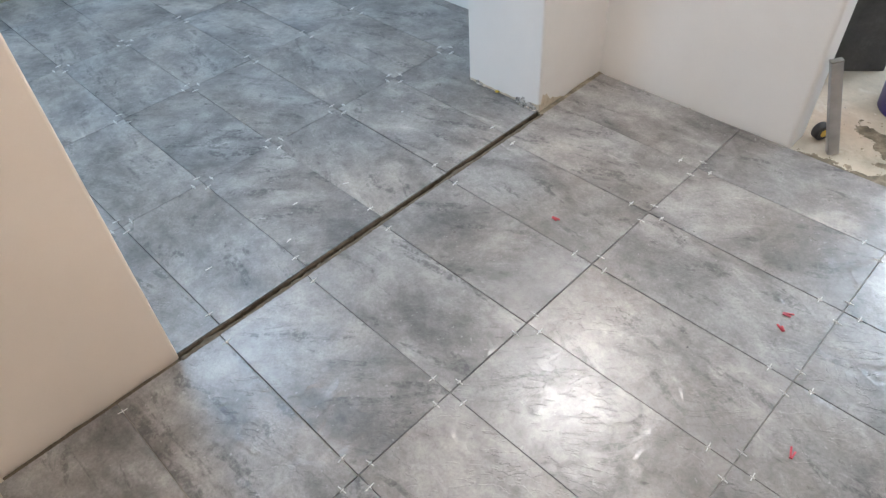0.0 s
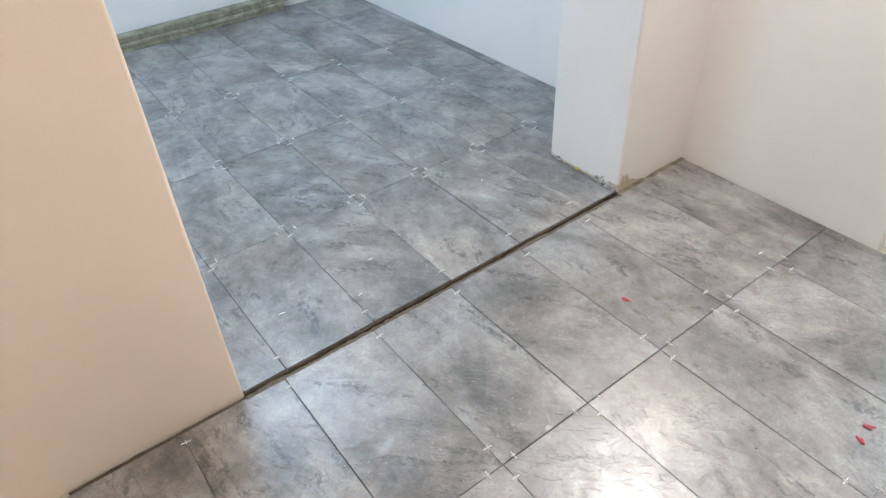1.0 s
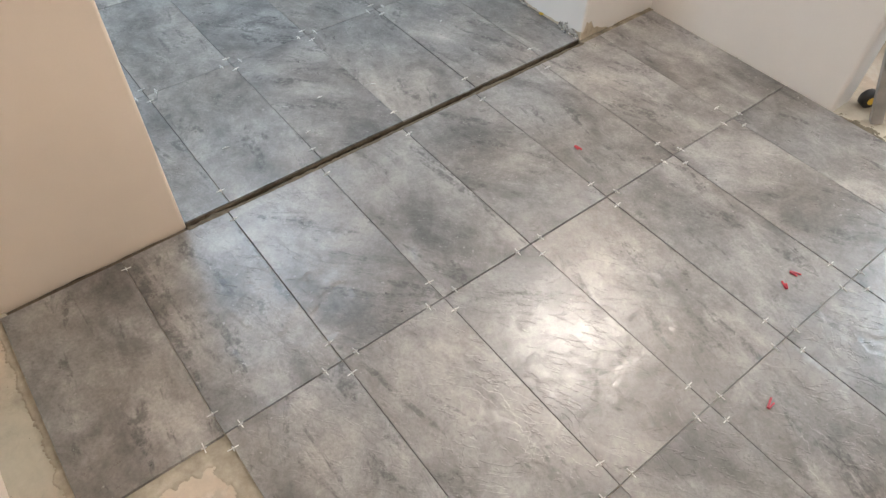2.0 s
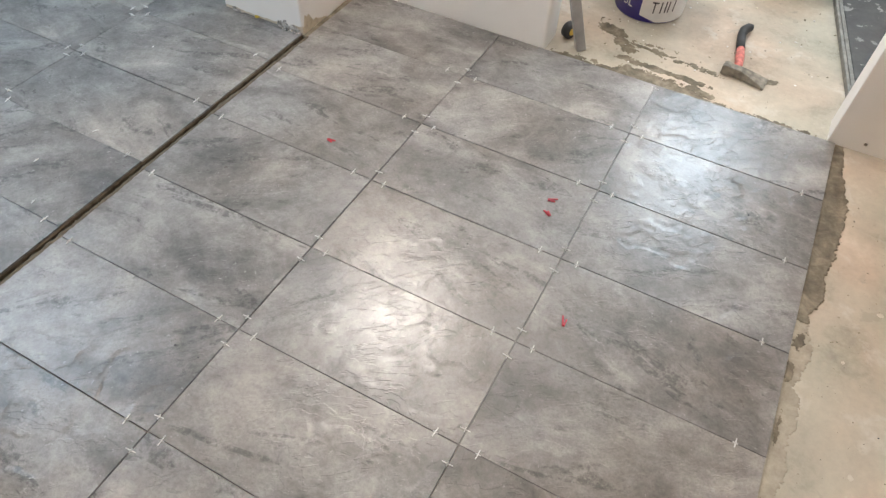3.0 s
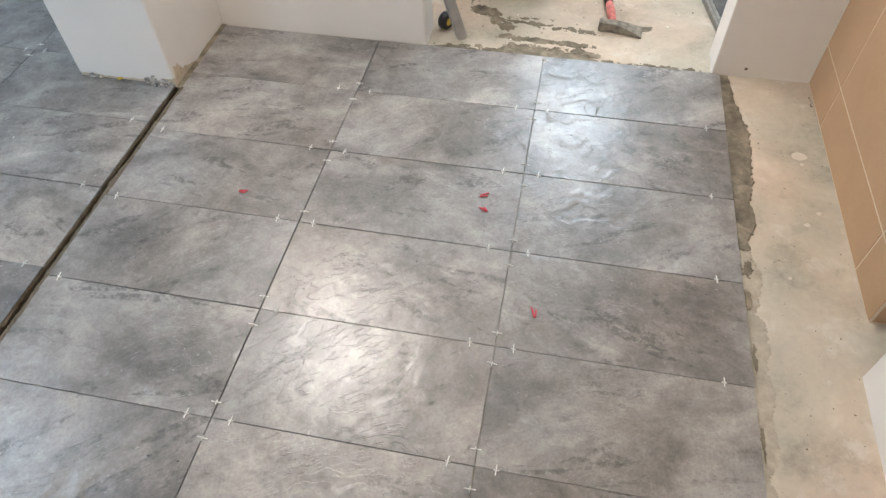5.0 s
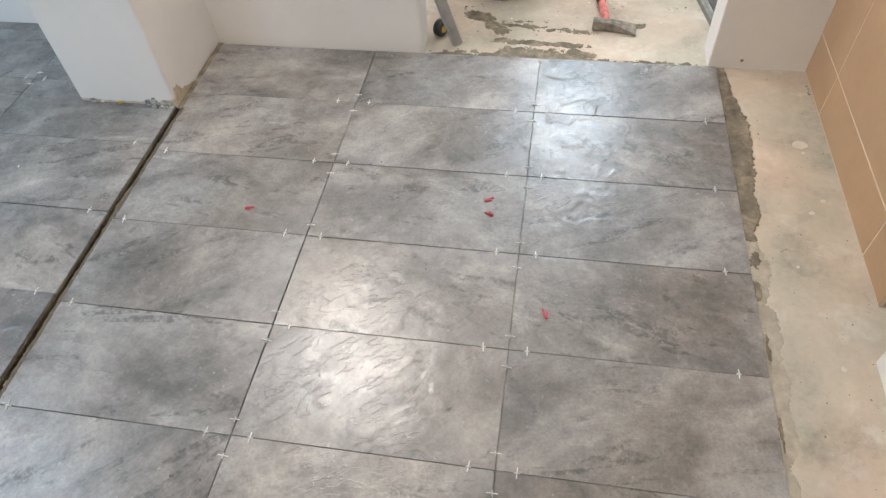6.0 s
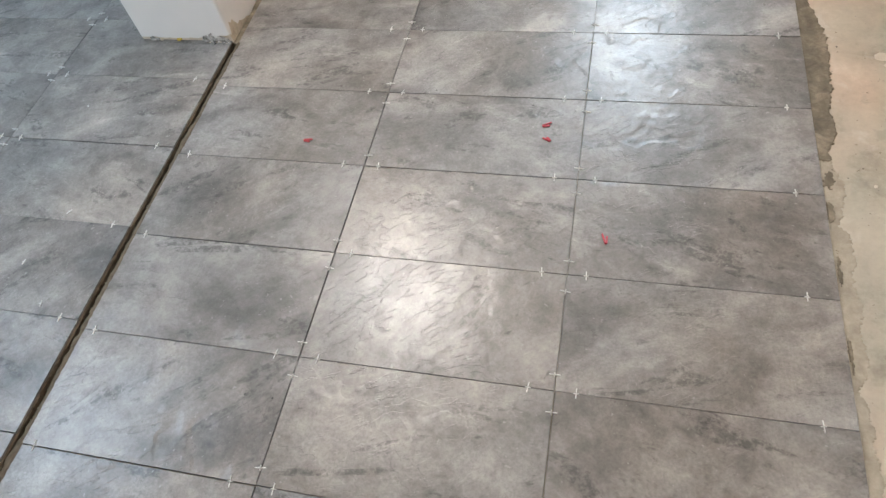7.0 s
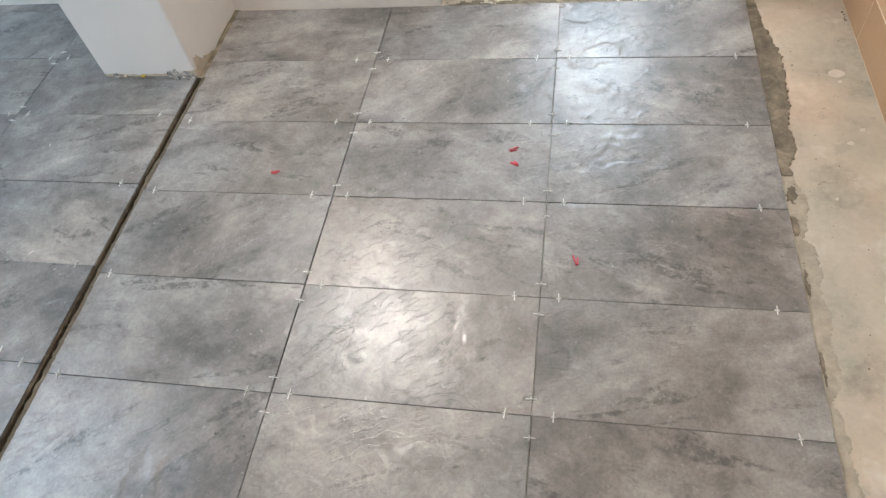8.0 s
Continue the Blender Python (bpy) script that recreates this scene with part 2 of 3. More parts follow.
def box_bm(x0, x1, y0, y1, z0, z1, bevel=0.0, segments=1):
    bm = bmesh.new()
    bmesh.ops.create_cube(bm, size=1)
    for v in bm.verts:
        v.co = ((x0 + x1) / 2 + v.co.x * (x1 - x0), (y0 + y1) / 2 + v.co.y * (y1 - y0), (z0 + z1) / 2 + v.co.z * (z1 - z0))
    if bevel:
        bmesh.ops.bevel(bm, geom=bm.edges[:], offset=bevel, segments=segments, affect="EDGES", profile=0.5)
    return bm


def merge(*bms):
    out = bmesh.new()
    for b in bms:
        tmp = bpy.data.meshes.new("tmp")
        b.to_mesh(tmp)
        b.free()
        out.from_mesh(tmp)
        bpy.data.meshes.remove(tmp)
    return out


def moved(bm, m):
    bm.transform(m)
    return bm


def lathe(profile, n=40):
    """A turned shape from (radius, height) pairs."""
    bm = bmesh.new()
    rings = []
    for r, z in profile:
        rings.append([bm.verts.new((r * math.cos(2 * math.pi * k / n), r * math.sin(2 * math.pi * k / n), z)) for k in range(n)])
    for a, b in zip(rings, rings[1:]):
        for k in range(n):
            f = bm.faces.new((a[k], a[(k + 1) % n], b[(k + 1) % n], b[k]))
            f.smooth = True
    bm.faces.new(rings[0][::-1])
    bm.faces.new(rings[-1])
    return bm


def sweep(path, section, n=12):
    """A tapered tube through points; section: (half width, half height) at each point."""
    bm = bmesh.new()
    rings = []
    for k, (p, (w, h)) in enumerate(zip(path, section)):
        a, b = Vector(path[max(k - 1, 0)]), Vector(path[min(k + 1, len(path) - 1)])
        d = (b - a).normalized()
        side = d.cross(Vector((0, 0, 1))).normalized()
        up = side.cross(d)
        rings.append([bm.verts.new(Vector(p) + side * w * math.cos(2 * math.pi * i / n) + up * h * math.sin(2 * math.pi * i / n)) for i in range(n)])
    for a, b in zip(rings, rings[1:]):
        for i in range(n):
            bm.faces.new((a[i], a[(i + 1) % n], b[(i + 1) % n], b[i])).smooth = True
    bm.faces.new(rings[0][::-1])
    bm.faces.new(rings[-1])
    bmesh.ops.recalc_face_normals(bm, faces=bm.faces[:])
    return bm


def structure(name, bm, mat, label, category):
    return tagged(new(name, mesh(name, bm, mat)), label, category, kind="structure")


def plaster_wall(name, x0, x1, y0, y1, label, foot=-0.012, ragged=0.006, damage=None, z1=CEIL, corner=0.008, inset=0.007, lean=0.0, skin=None):
    """A plastered wall with softened arrises; its skin ends ragged above the floor over a rough core."""
    outline = []
    for cx, cy, start in ((x1, y1, 0), (x0, y1, 90), (x0, y0, 180), (x1, y0, 270)):
        sx, sy = (-1 if cx == x1 else 1), (-1 if cy == y1 else 1)
        for k in range(4):
            a = radians(start + 30 * k)
            outline.append((cx + sx * corner + corner * math.cos(a), cy + sy * corner + corner * math.sin(a)))
    path = []
    for a, b in zip(outline, outline[1:] + outline[:1]):
        length = math.dist(a, b)
        steps = max(1, int(length / 0.012)) if length < 2.5 else max(1, int(length / 0.03))
        path += [(a[0] + (b[0] - a[0]) * k / steps, a[1] + (b[1] - a[1]) * k / steps) for k in range(steps)]
    bm = bmesh.new()
    rings = [[], [], []]
    for x, y in path:
        nz = noise.noise(Vector((x * 38, y * 38, 3.1))) * 0.6 + noise.noise(Vector((x * 9, y * 9, 8.0))) * 0.7
        low = foot + ragged * max(-0.8, nz) + (damage(x, y) if damage else 0)
        wave = 0.0015 * noise.noise(Vector((x * 5, y * 5, 0.3)))
        rings[0].append(bm.verts.new((x + wave, y + wave, low)))
        rings[1].append(bm.verts.new((x + wave, y + wave, max(0.10, low + 0.01))))
        rings[2].append(bm.verts.new((x, y + lean, z1)))
    for lo, hi in zip(rings, rings[1:]):
        for k in range(len(path)):
            j = (k + 1) % len(path)
            bm.faces.new((lo[k], lo[j], hi[j], hi[k]))
    bm.faces.new(rings[2])
    # the skin turns inward under its ragged edge
    mid = Vector(((x0 + x1) / 2, (y0 + y1) / 2, 0))
    inner = []
    for v in rings[0]:
        d = Vector((min(max(v.co.x, x0 + 0.02), x1 - 0.02), min(max(v.co.y, y0 + 0.02), y1 - 0.02), v.co.z + 0.003))
        inner.append(bm.verts.new(d))
    for k in range(len(path)):
        j = (k + 1) % len(path)
        bm.faces.new((rings[0][j], rings[0][k], inner[k], inner[j]))
    wall = structure(name, bm, skin or PLASTER, label, "wall")
    part("core", box_bm(x0 + inset, x1 - inset, y0 + inset, y1 - inset, foot - 0.02, 0.12), CORE, wall, "rough crumbling plaster core")
    return wall


# ---- setting ----
GAP_R, GAP_L = -0.605, -0.628
BED = -0.011
floor = structure("floor", merge(box_bm(-3.9, -0.651, -2.4, 3.7, -0.15, BED), box_bm(-0.589, 2.3, -2.4, 3.7, -0.15, BED), box_bm(-0.630, -0.589, -2.4, -1.211, -0.15, BED)), SCREED, "bare beige cement screed with smears and drops", "floor")
structure("ceiling", box_bm(-3.9, 2.3, -2.4, 3.7, CEIL, CEIL + 0.15), CEILING, "plain white painted ceiling", "ceiling")


def pillar_damage(x, y):
    d = math.hypot(x + 0.622, y - 0.820)
    low = 0.030 * math.exp(-(d / 0.075) ** 2) * (0.6 + 0.8 * abs(noise.noise(Vector((x * 60, y * 60, 1)))))
    if x > -0.64 and y > 0.83:
        low += 0.040 * max(0, 1 - (y - 0.83) / 0.16) * (1 + 1.2 * noise.noise(Vector((x, y * 40, 2))))
    if y < 0.85 and x < -0.70:
        low += 0.012
    return low


pier = plaster_wall("wall_pier", -0.985, -0.620, 0.822, 1.36, "white plastered pier with a chipped crumbling foot", foot=0.002, ragged=0.009, inset=0.004, damage=pillar_damage)


def broken_patch(x0, x1, top, seed):
    """Crumbled plaster with bare grit, proud of the pier's face by a millimetre or two."""
    bm, step = bmesh.new(), 0.0022
    grid = {}

    def corner(i, k):
        if (i, k) not in grid:
            x, z = x0 + i * step, 0.001 + k * step
            grid[i, k] = bm.verts.new((x, 0.8205 - 0.0035 * abs(noise.noise(Vector((x * 130, seed, z * 130)))), z))
        return grid[i, k]

    for i in range(int((x1 - x0) / step)):
        for k in range(int(0.05 / step)):
            u, z = (i + 0.5) * step / (x1 - x0), (k + 0.5) * step
            v = Vector(((x0 + u * (x1 - x0)) * 45, seed, z * 45))
            if top * (1 - (2 * u - 1) ** 4) - z + 0.020 * noise.noise(v) + 0.010 * noise.noise(v * 3.1) > 0:
                bm.faces.new((corner(i, k), corner(i + 1, k), corner(i + 1, k + 1), corner(i, k + 1)))
    return bm


part("broken_patch", broken_patch(-0.745, -0.630, 0.026, 4.0), RUBBLE, pier, "crumbled grey plaster")
part("broken_patch", broken_patch(-0.945, -0.900, 0.016, 7.0), RUBBLE, pier, "crumbled grey plaster")
plaster_wall("wall_left", -0.985, -0.622, -2.4, -0.719, "beige-lit plastered wall end beside the opening", ragged=0.004, lean=0.014, skin=LIT_PLASTER)
plaster_wall("wall_back", -0.80, 0.176, 1.218, 1.345, "white plastered wall with a soft rounded corner", ragged=0.005, corner=0.014)
plaster_wall("wall_return", 1.180, 1.60, 1.218, 1.345, "white plastered return wall beside the doorway", ragged=0.003, corner=0.004)
plaster_wall("wall_right", 1.456, 2.3, -2.4, 0.082, "smooth white wall end with small screw holes", ragged=0.003, corner=0.004)
plaster_wall("wall_behind", -0.80, 0.10, -1.45, -1.315, "beige-lit plastered wall behind the tiling", ragged=0.003, skin=LIT_PLASTER)
structure("wall_hall_south", box_bm(-0.75, 2.3, -2.55, -2.40, -0.02, CEIL), LIT_PLASTER, "beige-lit plastered end wall of the hall", "wall")
structure("wall_lintel", box_bm(0.176, 1.180, 1.222, 1.342, 2.08, CEIL), PLASTER, "plastered lintel over the doorway", "wall")
structure("wall_room_north", box_bm(-3.9, -0.985, 1.29, 1.42, -0.02, CEIL), PLASTER, "white plastered wall of the tiled room", "wall")
structure("wall_room_west", box_bm(-3.9, -3.50, -2.4, 1.29, -0.02, CEIL), PLASTER, "white plastered wall behind the timber", "wall")
# the opening here is made up, to let the pier's fill light in
south = merge(box_bm(-3.62, -2.60, -2.4, -2.25, -0.02, CEIL), box_bm(-1.40, -0.985, -2.4, -2.25, -0.02, CEIL),
              box_bm(-2.60, -1.40, -2.4, -2.25, -0.02, 0.90), box_bm(-2.60, -1.40, -2.4, -2.25, 2.15, CEIL))
structure("wall_room_south", south, PLASTER, "white plastered wall of the tiled room", "wall")
structure("wall_bath_west", box_bm(-0.75, -0.62, 1.36, 3.4, -0.02, CEIL), PLASTER, "plastered wall of the unfinished room", "wall")
structure("wall_bath_east", box_bm(1.60, 1.75, 0.243, 3.4, -0.02, CEIL), PLASTER, "plastered wall of the unfinished room", "wall")
structure("wall_recess", box_bm(2.1, 2.3, 0.075, 0.243, -0.02, CEIL), PLASTER, "plastered end of the narrow recess", "wall")
far = merge(box_bm(-0.75, 0.50, 3.4, 3.55, -0.02, CEIL), box_bm(1.10, 1.75, 3.4, 3.55, -0.02, CEIL),
            box_bm(0.50, 1.10, 3.4, 3.55, -0.02, 1.60), box_bm(0.50, 1.10, 3.4, 3.55, 2.38, CEIL))
structure("wall_bath_north", far, PLASTER, "plastered wall round a window opening", "wall")
win = tagged(new("window_1"), "white framed window giving cool daylight", "window", kind="structure")
part("window_frame", merge(box_bm(0.50, 0.54, 3.44, 3.50, 1.60, 2.38), box_bm(1.06, 1.10, 3.44, 3.50, 1.60, 2.38),
     box_bm(0.54, 1.06, 3.44, 3.50, 1.60, 1.64), box_bm(0.54, 1.06, 3.44, 3.50, 2.34, 2.38)), WHITE, win)

# added frame round the fill light, out of view
win = tagged(new("fill_window"), "added unseen window that holds the pier's cool fill light", "window", kind="structure")
part("window_frame", merge(box_bm(-2.60, -2.55, -2.36, -2.30, 0.90, 2.15), box_bm(-1.45, -1.40, -2.36, -2.30, 0.90, 2.15),
     box_bm(-2.55, -1.45, -2.36, -2.30, 0.90, 0.95), box_bm(-2.55, -1.45, -2.36, -2.30, 2.10, 2.15), box_bm(-2.02, -1.98, -2.36, -2.30, 0.95, 2.10)), WHITE, win)

# tan tiled cladding
tan = structure("wall_tan", box_bm(1.4995, 1.60, 0.2425, 1.218, -0.02, CEIL), GROUT, "wall clad in tan tiles with pale joints", "wall")
rows_z = [(-0.006, 0.136), (0.142, 0.47), (0.476, 0.80), (0.806, 1.13), (1.136, 1.46), (1.466, 1.79), (1.796, 2.12), (2.126, 2.44)]
cols_y = [(0.243, 0.403), (0.409, 0.982), (0.988, 1.214)]
for z0, z1 in rows_z:
    for y0, y1 in cols_y:
        part("tile", box_bm(1.498, 1.507, y0, y1, z0, z1, 0.0008), TAN, tan)
    part("tile", box_bm(1.5075, 1.60, 0.241, 0.250, z0, z1, 0.0008), TAN, tan)

# ---- loose things ----


def straightedge(a, b, w, h):
    """A closed aluminium section leaning from a to b, its broad side to the room."""
    d = (Vector(b) - Vector(a))
    z = d.normalized()
    x = Vector((0.79, 0.61, 0))
    x = (x - z * x.dot(z)).normalized()
    y = z.cross(x)
    m = Matrix((x, y, z)).transposed().to_4x4()
    ob = tagged(new("straightedge"), "grey aluminium straightedge leaning on the doorway corner", "straightedge")
    part("section", merge(box_bm(-w / 2, w / 2, -h / 2, h / 2, 0, d.length, 0.0015, 2), box_bm(-w / 2 + 0.006, w / 2 - 0.006, -h / 2 - 0.0008, -h / 2, 0.004, d.length - 0.004)), ALU, ob)
    part("end_cap", box_bm(-w / 2 - 0.001, w / 2 + 0.001, -h / 2 - 0.001, h / 2 + 0.001, d.length, d.length + 0.006, 0.002, 2), STRIP, ob, "dull grey end cap")
    ob.matrix_world = Matrix.Translation(a) @ m


straightedge((0.292, 1.292, BED), (0.200, 1.266, 0.315), 0.036, 0.026)

# bucket
bucket = tagged(new("bucket"), "blue-purple plastic bucket with a white label", "bucket")
part("body", lathe([(0.118, 0.0), (0.122, 0.004), (0.140, 0.270), (0.147, 0.272), (0.147, 0.292), (0.138, 0.292), (0.134, 0.25), (0.118, 0.02)], 56), BLUE, bucket)


def wrap(a0, a1, z0, z1, off, steps=18, zc=None):
    bm = bmesh.new()
    cols = []
    for k in range(steps + 1):
        a = radians(a0 + (a1 - a0) * k / steps)
        row = []
        for z in (z0(k / steps) if callable(z0) else z0, z1(k / steps) if callable(z1) else z1):
            r = 0.1221 + 0.018 * (z - 0.004) / 0.266 + off
            row.append(bm.verts.new((r * math.cos(a), r * math.sin(a), z)))
        cols.append(row)
    for c, d in zip(cols, cols[1:]):
        bm.faces.new((c[0], d[0], d[1], c[1])).smooth = True
    return bm


label_part = part("label", wrap(-92, 10, lambda u: 0.006 + 0.05 * max(0, 0.25 - u) ** 0.7, 0.21, 0.0008, 26), WHITE, bucket, "white printed label")
for a0, a1, z0, z1 in ((-76, -66, 0.078, 0.084), (-72.5, -70.5, 0.040, 0.078), (-62, -60, 0.042, 0.086), (-55, -53, 0.044, 0.088), (-50, -48, 0.044, 0.088), (-41, -39, 0.046, 0.090)):
    part("print_bar", wrap(a0, a1, z0, z1, 0.0014, 4), INK, label_part)
curve = bpy.data.curves.new("volume_print", "FONT")
curve.body, curve.size, curve.extrude, curve.align_x = "15L", 0.042, 0.0006, "CENTER"
tmp = new("volume_print", curve)
bpy.context.view_layer.update()
txt = bpy.data.meshes.new_from_object(tmp.evaluated_get(bpy.context.evaluated_depsgraph_get()))
bpy.data.objects.remove(tmp)
txt.materials.clear()
txt.materials.append(WHITE)
vol = new("volume_print", txt)
vol.parent = bucket
va = radians(-120)
vol.matrix_basis = Matrix.Translation((0.1265 * math.cos(va), 0.1265 * math.sin(va), 0.045)) @ pose(0, 0, 0, 86, 0, math.degrees(va) + 90)
bucket.matrix_world = pose(0.420, 1.735, BED) @ Matrix.Scale(1.11, 4)

# hatchet-like hammer
ham = tagged(new("hammer"), "worn brick hammer with a red and black grip", "hammer")
hb = bmesh.new()
rings = []
for x, hy, hz, zc in ((-0.072, 0.017, 0.017, 0.018), (-0.060, 0.019, 0.019, 0.019), (-0.045, 0.016, 0.016, 0.018), (-0.015, 0.017, 0.017, 0.018),
                      (0.020, 0.022, 0.013, 0.015), (0.055, 0.030, 0.008, 0.010), (0.085, 0.037, 0.003, 0.005)):
    rings.append([hb.verts.new((x, sy * hy, zc + sz * hz)) for sy, sz in ((-1, -1), (1, -1), (1, 1), (-1, 1))])
for a, b in zip(rings, rings[1:]):
    for k in range(4):
        hb.faces.new((a[k], a[(k + 1) % 4], b[(k + 1) % 4], b[k]))
hb.faces.new(rings[0][::-1]), hb.faces.new(rings[-1])
bmesh.ops.recalc_face_normals(hb, faces=hb.faces[:])
bmesh.ops.bevel(hb, geom=hb.edges[:], offset=0.002, segments=2, affect="EDGES")
hb.transform(pose(0, 0, 0, 0, 0, -12))
part("head", hb, STEEL, ham, "dusty scuffed steel head")
part("grip", sweep([(-0.018, 0.0, 0.018), (-0.018, 0.05, 0.018), (-0.017, 0.10, 0.018), (-0.018, 0.16, 0.018)], [(0.011, 0.014), (0.014, 0.015), (0.016, 0.016), (0.014, 0.015)]), GRIP, ham, "dusty red sleeve")
part("handle", sweep([(-0.018, 0.155, 0.018), (-0.020, 0.20, 0.018), (-0.020, 0.26, 0.018), (-0.012, 0.30, 0.018), (0.004, 0.325, 0.018), (0.016, 0.328, 0.018)],
     [(0.0155, 0.016), (0.016, 0.016), (0.016, 0.016), (0.018, 0.016), (0.018, 0.015), (0.012, 0.012)]), BLACK, ham, "black rubber handle with a hooked end")
ham.matrix_world = pose(0.857, 1.427, BED, 0, 0, 8) @ Matrix.Scale(1.02, 4)

# tape measure
tape = tagged(new("tape_measure"), "black and yellow tape measure lying by the profile", "tape measure")
case = lathe([(0.027, -0.016), (0.031, -0.012), (0.031, 0.012), (0.027, 0.016)], 28)
part("case", case, BLACK, tape)
part("sticker", lathe([(0.015, 0.0162), (0.0145, 0.0172)], 24), YELLOW, tape, "yellow round side")
tape.matrix_world = pose(0.222, 1.345, BED + 0.031, 90, 0, 62)

# dark shower tray with a metal edge
tray = tagged(new("shower_tray"), "dark grey dusty tray edged with metal strips", "tray")
part("slab", box_bm(0.035, 0.36, -0.46, 0.85, 0, 0.012, 0.002), DARK, tray)
part("edge_strip", box_bm(0.0, 0.012, -0.46, 0.85, 0, 0.022, 0.002), STRIP, tray, "grey metal strip")
part("edge_strip", box_bm(0.018, 0.034, -0.46, 0.85, 0, 0.014, 0.002), STRIP, tray, "grey metal strip")
tray.matrix_world = pose(1.140, 1.86, BED, 0, 0, 10.5)

red_box = tagged(new("tool_case", mesh("tool_case", box_bm(-0.03, 0.05, -0.06, 0.05, 0, 0.06, 0.012, 3), RED)), "small rounded red plastic case on the tray", "case")
red_box.matrix_world = pose(1.335, 2.02, BED + 0.012, 0, 0, 12)

tub = tagged(new("mixing_tub"), "grey mortar-crusted mixing tub", "tub")
part("body", lathe([(0.10, 0.0), (0.112, 0.012), (0.135, 0.20), (0.142, 0.20), (0.142, 0.21), (0.128, 0.21), (0.10, 0.03)], 40), LIGHT_MORTAR, tub)
tub.matrix_world = pose(0.90, 2.235, BED)

panel = tagged(new("board", mesh("board", box_bm(-0.42, 0.36, -0.012, 0.012, 0, 1.1, 0.002), BOARD)), "dark grey board standing in the unfinished room", "board")
panel.matrix_world = pose(-0.06, 1.722, BED, -3, 0, 39.5)

# timber at the far wall


def rough_beam(length, w, h, seed):
    """A weathered board with waney edges and a split along its face."""
    bm = bmesh.new()
    section = [(-0.5, 0.0), (0.5, 0.0), (0.52, 0.28), (0.49, 0.45), (0.44, 0.50), (0.50, 0.56), (0.50, 0.85), (0.44, 1.0), (0.1, 0.97), (-0.44, 1.0), (-0.5, 0.9)]
    prev, steps = None, 60
    for k in range(steps + 1):
        y = length * (k / steps - 0.5)
        ring = []
        for i, (u, v) in enumerate(section):
            j = 0.05 * noise.noise(Vector((i * 3.1 + seed, y * 3.0, 1))) + 0.03 * noise.noise(Vector((i * 5.3 + seed, y * 14.0, 4)))
            ring.append(bm.verts.new((u * w + j * w, y, max(0.0, v * h * (1 + (j if v > 0 else 0))))))
        if prev:
            for i in range(len(section)):
                q = (i + 1) % len(section)
                bm.faces.new((prev[i], prev[q], ring[q], ring[i]))
        else:
            bm.faces.new(ring)
        prev = ring
    bm.faces.new(prev[::-1])
    bmesh.ops.recalc_face_normals(bm, faces=bm.faces[:])
    return bm


for k, (z, d, w, h) in enumerate(((0.0, 0.0, 0.085, 0.050), (0.049, -0.004, 0.070, 0.042))):
    t = tagged(new("timber_beam", mesh("timber_beam", rough_beam(2.2, w, h, 7.0 * k), WOOD)), "weathered grey-green timber beam lying along the wall", "beam", "timber beams")
    t.matrix_world = pose(-3.450 + d, -0.3 + 0.05 * k, z + (0.002 if k == 0 else 0.0), 0, 0, 0.5 * k)

# lamps
bulb = tagged(new("pendant_bulb"), "bare warm bulb hanging on a cable", "lamp")
part("glass", moved(lathe([(0.012, 0.045), (0.03, 0.03), (0.045, 0.0), (0.035, -0.03), (0.012, -0.045)], 20), Matrix.Identity(4)), WARM_GLOW, bulb)
part("cable", box_bm(-0.003, 0.003, -0.003, 0.003, 0.045, CEIL - LOBBY_LAMP[2]), BLACK, bulb)
bulb.matrix_world = pose(*LOBBY_LAMP)
# the second one is only the body of the added, unseen fill lamp
for name, where, mat, label in (("ceiling_lamp", HALL_LAMP, WARM_GLOW, "round warm ceiling lamp"), ("ceiling_lamp", BATH_FILL, WARM_GLOW, "added round lamp, out of sight in the unfinished room")):
    c = tagged(new(name), label, "lamp")
    part("rim", lathe([(0.12, 0.0), (0.13, 0.01), (0.13, 0.06), (0.12, 0.06)], 32), WHITE, c)
    part("shade", lathe([(0.03, -0.02), (0.09, -0.012), (0.115, -0.001)], 32), mat, c)
    c.matrix_world = pose(*where)
panel_lamp = tagged(new("panel_lamp"), "large square cool white ceiling panel lamp", "lamp")
part("frame", merge(box_bm(-0.60, 0.60, -0.60, -0.56, -0.05, 0.06), box_bm(-0.60, 0.60, 0.56, 0.60, -0.05, 0.06), box_bm(-0.60, -0.56, -0.56, 0.56, -0.05, 0.06), box_bm(0.56, 0.60, -0.56, 0.56, -0.05, 0.06)), WHITE, panel_lamp)
part("diffuser", box_bm(-0.56, 0.56, -0.56, 0.56, 0.0, 0.02), COLD_GLOW, panel_lamp, "glowing diffuser")
panel_lamp.matrix_world = pose(*LEFT_LAMP)
for ob in scene.objects:
    if ob.name.startswith(("glass", "shade", "rim")):
        ob.visible_shadow = False

# ---- adhesive smears ----


def ragged(x, y, seed):
    p = Vector((x, y, seed))
    return 0.60 * noise.noise(p * 22) + 0.40 * noise.noise(p * 57) + 0.30 * noise.noise(p * 150) + 0.20 * noise.noise(p * 390)


